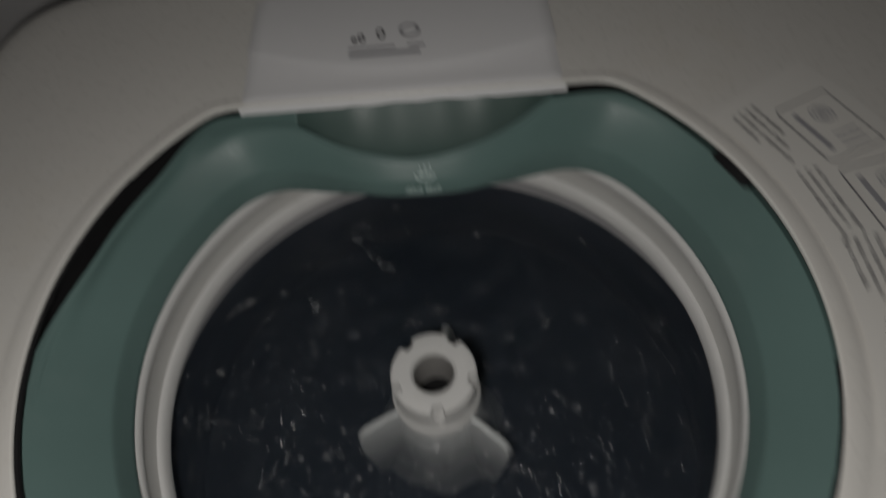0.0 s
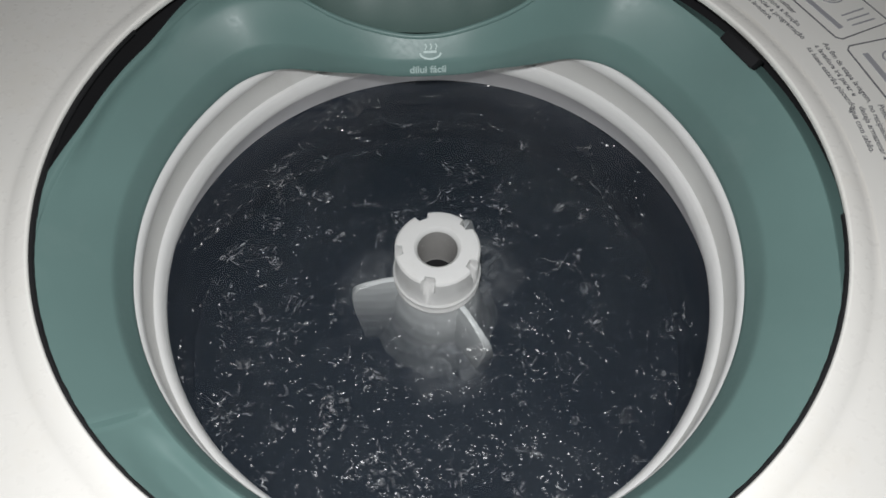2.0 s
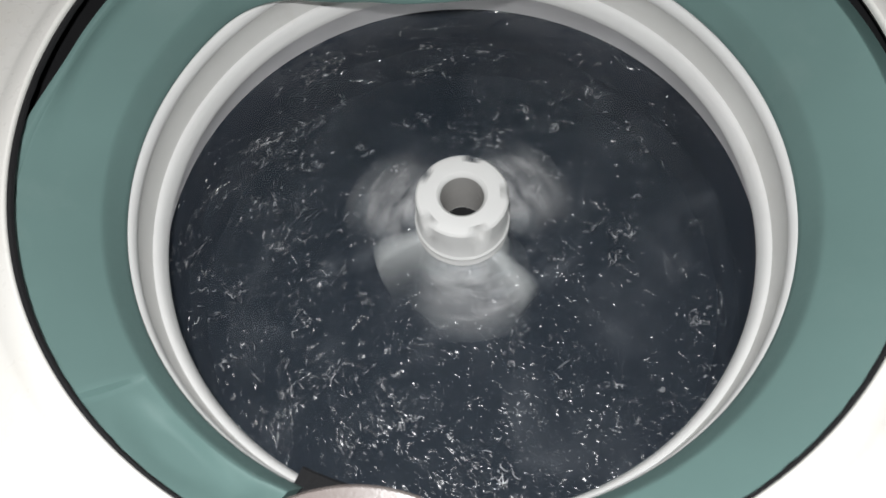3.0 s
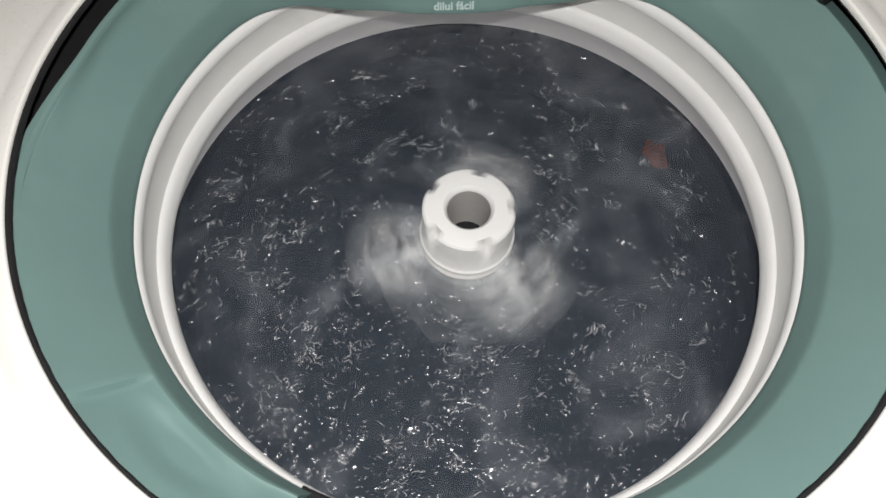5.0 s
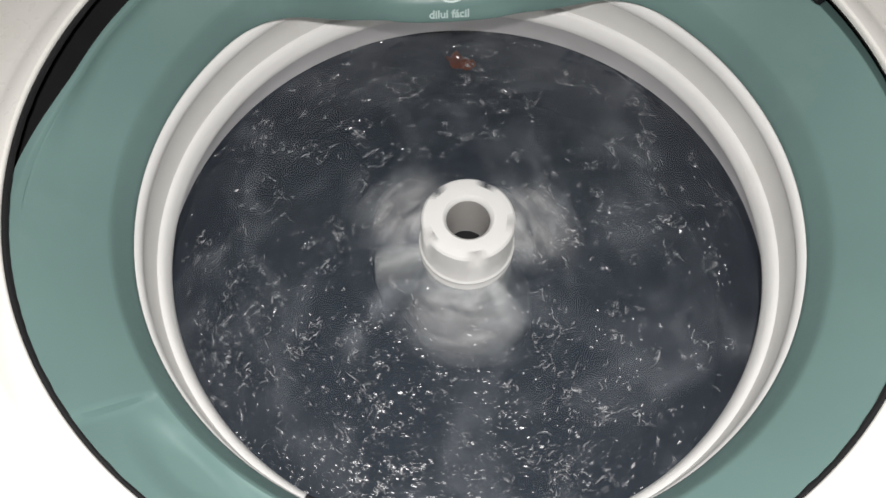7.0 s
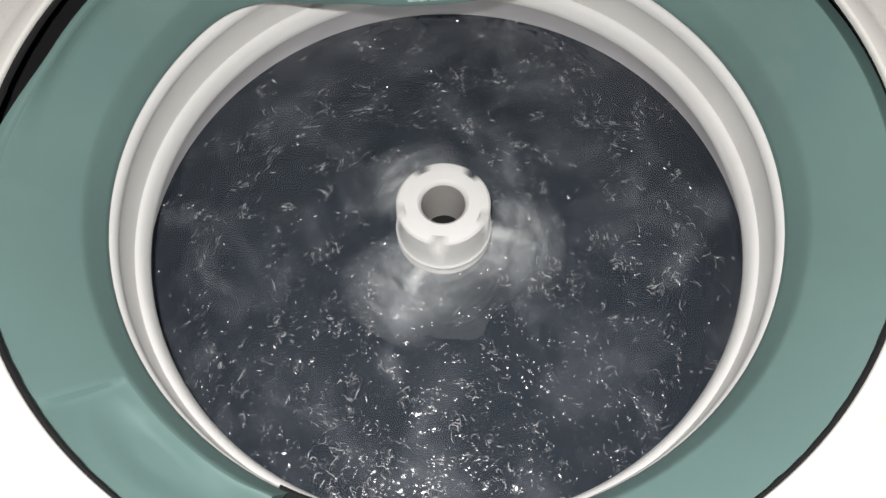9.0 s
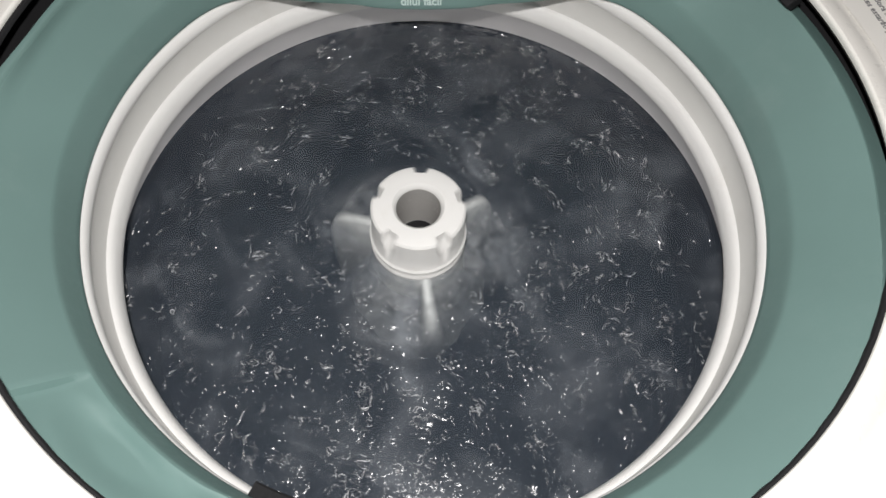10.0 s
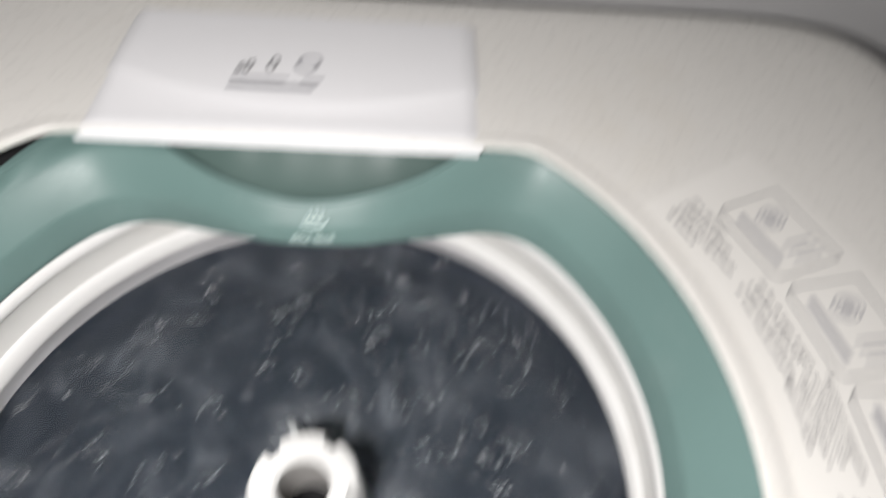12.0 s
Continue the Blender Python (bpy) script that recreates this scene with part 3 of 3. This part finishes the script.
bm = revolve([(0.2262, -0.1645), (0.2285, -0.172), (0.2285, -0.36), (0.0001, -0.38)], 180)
part("drum", bm, DRUM, tub, "drum below the water line, coloured as dark as the murk")
tub.location = (0, 0, TOP)


def agitator():
    thing = new("agitator")
    thing.parent = machine
    tagged(thing, "white plastic agitator post with three fins")
    # ringed cap with five notches; heights from the cap's top
    bm = bmesh.new()
    n = 200
    rings = []
    for i in range(n):
        deg = 360.0 * i / n
        d = abs((deg - 264 + 36) % 72 - 36)          # distance to a notch
        cut = 1 - ease(7.8, 8.8, d)
        slot = max(0.0, 1 - ease(3.0, 7.5, d))
        tip = max(0.0, 1 - ease(0.5, 4.0, d))
        c, s = math.cos(radians(deg)), math.sin(radians(deg))
        pr = [(0.0156, -0.0040), (0.0159, -0.0028), (0.0170, -0.0012), (0.0182, 0.0), (0.0235, 0.0003),
              (0.0285 - 0.0015 * cut, 0.0), (0.0318 - 0.0050 * cut, -0.0006), (0.0332 - 0.0062 * cut, -0.0022 - 0.001 * cut),
              (0.0335 - 0.0060 * cut, -0.008), (0.0336 - 0.0046 * slot, -0.013), (0.0337 - 0.0024 * tip, -0.018),
              (0.0342, -0.0325), (0.0348, -0.0340), (0.0358, -0.0350), (0.0358, -0.0372), (0.0348, -0.0382),
              (0.0350, -0.0435), (0.0357, -0.0448), (0.0357, -0.0460), (0.0344, -0.0473), (0.0334, -0.0515)]
        rings.append([bm.verts.new((r * c, r * s, z)) for r, z in pr])
    for i in range(n):
        a, b = rings[i], rings[(i + 1) % n]
        for j in range(len(a) - 1):
            bm.faces.new((a[j], b[j], b[j + 1], a[j + 1]))
    part("cap", bm, AGIT, thing, "notched ring-shaped cap", smooth=32)
    bm = revolve([(0.0156, -0.0040), (0.0153, -0.020), (0.0150, -0.050)], 56)
    part("bore", bm, BORE, thing, "wet wall of the bore, greyed for its shade")
    # black floor paints the deep shade at the bottom of the bore
    bm = revolve([(0.0151, -0.0475), (0.012, -0.0470), (0.0001, -0.0467)], 40)
    part("shaded_bore_water", bm, BLACK, thing, "water down in the bore, black for the deep shade")
    bm = revolve([(0.0334, -0.0500), (0.0340, -0.0520), (0.0342, -0.068), (0.0364, -0.072), (0.0395, -0.092), (0.0450, -0.112), (0.053, -0.130), (0.074, -0.158), (0.15, -0.19)], 72)
    part("post", bm, AGIT, thing)
    for k in range(3):
        bm = bmesh.new()
        outline = [(0.030, -0.0470), (0.044, -0.0492), (0.057, -0.0525), (0.0665, -0.0570), (0.0715, -0.0630), (0.0730, -0.071), (0.0730, -0.088), (0.070, -0.110), (0.066, -0.165), (0.030, -0.165)]
        half = [0.0021 + 0.15 * max(0.0, -0.054 - z) for _, z in outline]
        left = [bm.verts.new((r, -w, z)) for (r, z), w in zip(outline, half)]
        right = [bm.verts.new((r, w, z)) for (r, z), w in zip(outline, half)]
        bm.faces.new(left); bm.faces.new(list(reversed(right)))
        for i in range(len(outline)):
            j = (i + 1) % len(outline)
            bm.faces.new((left[i], left[j], right[j], right[i]))
        bmesh.ops.bevel(bm, geom=list(bm.edges), offset=0.0011, segments=2, affect="EDGES")
        fin = part("fin", bm, AGIT, thing, smooth=60)
        fin.rotation_euler = (0, 0, radians(120 * k))
    thing.location = (0, 0, TOP - 0.1176)
    return thing


agit = agitator()

# water: a rippled skin over sheets of murk
water = new("wash_water")
tagged(water, "dark blue-grey soapy wash water churned round the agitator", "water", kind="structure")
water.location = (0, 0, TOP + LEVEL)


def skin_mesh():
    bm = bmesh.new()
    rng = random.Random(5)
    waves = []
    for _ in range(40):
        wl = math.exp(rng.uniform(math.log(0.022), math.log(0.055)))
        a = rng.uniform(0, math.tau)
        amp = 0.0005 * wl * rng.uniform(0.4, 1.0)
        waves.append((math.tau / wl * math.cos(a), math.tau / wl * math.sin(a), rng.uniform(0, math.tau), amp))
    wv = np.array(waves)
    nr, na = 60, 200
    rings = []
    for i in range(nr + 1):
        r = 0.012 + (0.2278 - 0.012) * i / nr
        ring = []
        for j in range(na):
            a = math.tau * j / na
            x, y = r * math.cos(a), r * math.sin(a)
            patch = 0.55 + 0.9 * max(0.0, 0.5 + noise.noise(Vector((x * 16, y * 16, 0.3))))
            near = 1 + 0.9 * math.exp(-((r - 0.05) / 0.03) ** 2)
            h = float(np.sum(wv[:, 3] * np.sin(wv[:, 0] * x + wv[:, 1] * y + wv[:, 2]))) * patch * near
            h += 0.0002 * noise.noise(Vector((x * 25, y * 25, 4.0)))
            ring.append((x, y, h))
        rings.append(ring)
    verts = [v for ring in rings for v in ring]
    faces = [(i * na + j, i * na + (j + 1) % na, (i + 1) * na + (j + 1) % na, (i + 1) * na + j) for i in range(nr) for j in range(na)]
    me = bpy.data.meshes.new("skin")
    me.from_pydata(verts, [], faces)
    me.materials.append(SKIN)
    for p in me.polygons:
        p.use_smooth = True
    ob = new("skin", me)
    ob.parent = water
    return ob


skin = skin_mesh()
sheets = []
for depth, mat, name in [(0.0045, MURK_A, "upper_murk"), (0.014, MURK_B, "middle_murk")] + [(d, m, "dyed_layer") for d, m in DYES] + [(0.090, MURK_D, "deep_murk")]:
    bm = revolve([(0.004 + 0.224 * k / 36, 0.0) for k in range(37)], 120)
    for v in bm.verts:
        v.co.z = -depth + min(0.30 * depth, 0.006) * (noise.noise(v.co * 45 + Vector((0, 0, depth * 900))) + 0.4 * noise.noise(v.co * 95))
    sheets.append(part(name, bm, mat, water))

# froth thrown up behind each fin
froths = []
for k in range(3):
    bm = bmesh.new()
    nr, na = 16, 40
    rows_ = []
    for i in range(nr + 1):
        u = i / nr
        row = []
        for j in range(na + 1):
            w = j / na
            a = radians(-66 + 90 * w)
            r = 0.030 + 0.064 * u
            h = 0.0035 * math.sin(math.pi * u) * math.sin(math.pi * w) + 0.0035 * noise.noise(Vector((r * 70, w * 8, k * 3.0)))
            row.append(bm.verts.new((r * math.cos(a), r * math.sin(a), h - 0.0012)))
        rows_.append(row)
    for p, q in zip(rows_, rows_[1:]):
        for j in range(na):
            bm.faces.new((p[j], p[j + 1], q[j + 1], q[j]))
    froths.append(part("froth", bm, FROTH, water, "patch of whitish froth"))


def glint_strokes(seed, count, clusters, spread):
    """Painted glints in loose bunches: thin curling white ridges on the water's skin."""
    rng = random.Random(seed)
    verts, faces = [], []
    spots = []
    while len(spots) < clusters:
        x, y = rng.uniform(-0.22, 0.22), rng.uniform(-0.22, 0.22)
        if 0.05 < math.hypot(x, y) < 0.215:
            spots.append((x, y, rng.uniform(0, math.tau), rng.uniform(0.4, 1.3) * spread, rng.choice((0.22, 0.3, 0.9))))
    for _ in range(count):
        cx, cy, lean, size, comb = rng.choice(spots)
        x, y = cx + rng.gauss(0, size), cy + rng.gauss(0, size)
        if not 0.04 < math.hypot(x, y) < 0.222:
            continue
        a = lean + rng.gauss(0, comb)
        steps = rng.randint(3, 9) if rng.random() < 0.65 else rng.randint(9, 19)
        bend = rng.gauss(0, 0.12)
        wide = rng.uniform(0.00007, 0.00019)
        line = []
        for k in range(steps + 1):
            line.append((x, y, a))
            a += bend + rng.gauss(0, 0.22) + (rng.choice((-1.9, 1.9)) if rng.random() < 0.07 else 0.0)
            bend += rng.gauss(0, 0.08)
            x += 0.00062 * math.cos(a)
            y += 0.00062 * math.sin(a)
        first = len(verts)
        for k, (px, py, pa) in enumerate(line):
            taper = math.sin(math.pi * (k + 0.6) / (steps + 1.2))
            w = wide * (0.35 + 0.65 * taper)
            nx, ny = -math.sin(pa), math.cos(pa)
            for m_, h in ((-1.0, 0.0), (-0.6, 0.75), (0.0, 1.0), (0.6, 0.75), (1.0, 0.0)):
                verts.append((px + nx * w * m_, py + ny * w * m_, h * w * 0.9 * taper))
        for k in range(steps):
            for m_ in range(4):
                b = first + k * 5 + m_
                faces.append((b, b + 1, b + 6, b + 5))
    me = bpy.data.meshes.new("painted_glints")
    me.from_pydata(verts, [], faces)
    me.materials.append(GLINT_WHITE)
    for p in me.polygons:
        p.use_smooth = True
    ob = new("painted_glints", me)
    ob.parent = water
    tagged(ob, "fine white ridges painted as glints on the water", kind="stuff")
    ob.location = (0, 0, 0.0012)
    return ob


painted_glints = [glint_strokes(100 + k, 340, 34, 0.0066) for k in range(6)]

# a scrap of orange cloth drifting along the far side of the tub
bm = bmesh.new()
hub = bm.verts.new((0, 0, 0.003))
loops = []
for i in range(1, 6):
    loop = []
    for j in range(28):
        a = math.tau * j / 28
        r = 0.0022 * i * (1 + 0.30 * noise.noise(Vector((2.2 * math.cos(a), 2.2 * math.sin(a), 3.0))))
        x, y = r * math.cos(a), 1.35 * r * math.sin(a)
        loop.append(bm.verts.new((x, y, 0.006 * noise.noise(Vector((x * 130, y * 110, 2.0))) + 0.003 - 0.0006 * i)))
    loops.append(loop)
for j in range(28):
    bm.faces.new((hub, loops[0][j], loops[0][(j + 1) % 28]))
for p, q in zip(loops, loops[1:]):
    for j in range(28):
        bm.faces.new((p[j], q[j], q[(j + 1) % 28], p[(j + 1) % 28]))
bmesh.ops.solidify(bm, geom=bm.faces, thickness=0.0010)
cloth = part("cloth_scrap", bm, ORANGE)
tagged(cloth, "scrap of orange cloth drifting under the wash water", "cloth")

# ---------------------------------------------------------------- what moves
# seconds, shift of the tub (x, y), further shift of the agitator (x, y)
SWAY = [
    (0.0, 0.0049, 0.0018, -0.0043, -0.0005),
    (0.2, 0.0058, 0.0064, -0.0058, 0.0013),
    (0.5, 0.0005, 0.0068, -0.0031, 0.0010),
    (1.0, 0.0045, 0.0028, -0.0022, -0.0033),
    (1.5, 0.0017, 0.0020, -0.0063, -0.0052),
    (2.0, -0.0001, -0.0041, -0.0021, 0.0039),
    (2.5, 0.0061, 0.0013, -0.0056, -0.0051),
    (3.0, -0.0011, -0.0059, 0.0037, 0.0033),
    (3.2, -0.0050, -0.0065, 0.0001, 0.0038),
    (4.8, -0.0036, -0.0031, -0.0017, 0.0041),
    (5.0, 0.0028, 0.0004, 0.0024, -0.0001),
    (5.5, 0.0025, -0.0015, -0.0045, 0.0031),
    (6.0, -0.0072, -0.0022, -0.0008, 0.0004),
    (6.5, 0.0041, 0.0011, 0.0014, -0.0005),
    (7.0, 0.0054, -0.0027, 0.0013, -0.0021),
    (7.5, -0.0057, -0.0011, -0.0035, -0.0009),
    (9.5, 0.0042, 0.0003, 0.0006, -0.0001),
    (10.0, -0.0011, -0.0037, -0.0075, 0.0010),
    (10.5, -0.0017, 0.0001, 0.0000, 0.0094),
    (11.0, 0.0037, -0.0046, 0.0005, 0.0054),
    (11.5, -0.0037, 0.0062, -0.0029, -0.0109),
    (11.7, -0.0026, -0.0028, -0.0093, -0.0085),
    (11.9, 0.0065, 0.0047, -0.0024, -0.0027),
    (12.0, 0.0126, 0.0151, 0.0037, -0.0126),
]
# seconds, turn of the agitator in degrees
SPIN = [
    (0.0, 81), (0.7, 81), (0.8, 25), (0.9, -57), (1.0, -122), (1.1, -176), (1.2, -207), (1.3, -231),
    (1.4, -239), (1.5, -184), (1.6, -115), (1.7, -28), (1.8, 8), (1.9, 40), (2.0, 62), (2.1, 60),
    (2.2, -18), (2.3, -75), (2.4, -143), (2.5, -174), (2.6, -203), (2.7, -224), (2.8, -204), (2.9, -131),
    (3.0, -48), (3.1, 5), (3.2, 41), (3.3, 81), (3.4, 99), (3.5, 73), (3.6, 22), (3.7, -39),
    (3.8, -101), (3.9, -154), (4.0, -192), (4.1, -206), (4.2, -172), (4.3, -119), (4.4, -57), (4.5, 3),
    (4.6, 52), (4.7, 83), (4.8, 81), (4.9, 25), (5.0, -49), (5.1, -100), (5.2, -148), (5.3, -177),
    (5.4, -195), (5.5, -188), (5.6, -125), (5.7, -45), (5.8, 15), (5.9, 58), (6.0, 87), (6.1, 108),
    (6.2, 91), (6.3, 5), (6.4, -47), (6.5, -98), (6.6, -130), (6.7, -156), (6.8, -174), (6.9, -140),
    (7.0, -61), (7.1, 8), (7.2, 66), (7.3, 96), (7.4, 118), (7.5, 131), (7.6, 78), (7.7, 10),
    (7.8, -55), (7.9, -117), (8.0, -166), (8.1, -195), (8.2, -187), (8.3, -145), (8.4, -89), (8.5, -30),
    (8.6, 23), (8.7, 62), (8.8, 77), (8.9, 49), (9.0, -4), (9.1, -68), (9.2, -132), (9.3, -189),
    (9.4, -214), (9.5, -236), (9.6, -195), (9.7, -136), (9.8, -50), (9.9, 1), (10.0, 37), (10.1, 66),
    (10.2, 79), (10.3, 33), (10.4, -32), (10.5, -95), (10.6, -138), (10.7, -170), (10.8, -192), (10.9, -198),
    (11.0, -133), (11.1, -55), (11.2, 14), (11.3, 55), (11.4, 90), (11.5, 115), (11.6, 108), (11.7, 35),
    (11.8, -32), (11.9, -92), (12.0, -130),
]


def between(table, t, k):
    for a, b in zip(table, table[1:]):
        if t <= b[0]:
            u = (t - a[0]) / (b[0] - a[0])
            return a[k] + (b[k] - a[k]) * u
    return table[-1][k]


def motions():
    rest = TOP - 0.1176
    walk(tub, [(t, pose(x, y, TOP)) for t, x, y, _, _ in SWAY])
    walk(cover, [(t, pose(x, y, 0)) for t, x, y, _, _ in SWAY])
    times = [t for t, _ in SPIN]
    turn = {t: a for t, a in SPIN}
    walk(agit, [(t, pose(between(SWAY, t, 1) + between(SWAY, t, 3), between(SWAY, t, 2) + between(SWAY, t, 4), rest, 0, 0, turn[t])) for t in times])
    sway = [(t, between(SWAY, t, 1), between(SWAY, t, 2)) for t in times]
    # the water is dragged to and fro by the fins, the deeper sheets more slowly
    walk(skin, [(t, pose(x, y, 0, 0, 0, 0.035 * (turn[t] - 81) + 7 * t)) for t, x, y in sway])
    # fine bubbles rise from the bottom once the fins are at work
    for sheet, drag, drift, rise in zip(sheets, [0.16, 0.12] + [0.09] * 8, [9, -5] + [4, -3] * 4, [-0.105, -0.095] + [0.0] * 8):
        walk(sheet, [(t, pose(x, y, rise * (1 - ease(0.8, 4.6, t)), 0, 0, drag * (turn[t] - 81) + drift * t)) for t, x, y in sway])
    for k, rip in enumerate(painted_glints):
        drag, drift, beat = 0.010 + 0.005 * k, (14, -17, 20, -11, 9, -21)[k], 3.1 + 0.9 * k
        still, full = ((-1, 0), (0.65, 0.9), (0.7, 1.4), (0.7, 2.0), (1.5, 4.5), (2.5, 5.0))[k]
        walk(rip, [(t, pose(x + 0.006 * math.sin(beat * t + k), y + 0.006 * math.cos(beat * t * 0.8 + 2 * k), 0.0012 - 0.115 * (1 - ease(still, full, t)), 0, 0, drag * (turn[t] - 81) + drift * t)) for t, x, y in sway])
    for k, fr in enumerate(froths):
        rows = []
        for i, (t, x, y) in enumerate(sway):
            lag = turn[times[max(0, i - 1)]] * 0.25 + turn[t] * 0.75
            speed = abs(turn[t] - turn[times[max(0, i - 1)]])
            calm = -0.115 if t < 0.75 else -0.108 * (1 - min(1.0, speed / 62)) ** 1.5
            rows.append((t, pose(x + between(SWAY, t, 3), y + between(SWAY, t, 4), calm, 0, 0, lag + 120 * k)))
        walk(fr, rows)
    # the cloth scrap drifts round, deep at first
    level = TOP + LEVEL
    CLOTH = [(0.0, 15, 0.18, -0.115), (4.0, 20, 0.19, -0.115), (4.9, 24, 0.202, -0.034), (5.5, 45, 0.205, -0.024), (6.0, 31, 0.205, -0.026),
             (6.5, 76, 0.205, -0.016), (7.0, 84, 0.205, -0.020), (7.5, 74, 0.206, -0.006), (8.2, 80, 0.195, -0.030), (9.3, 90, 0.18, -0.115), (12.0, 120, 0.18, -0.118)]
    walk(cloth, [(t, pose(r * math.cos(radians(a)), r * math.sin(radians(a)), level + z, 12, 8, a)) for t, a, r, z in CLOTH])


motions()
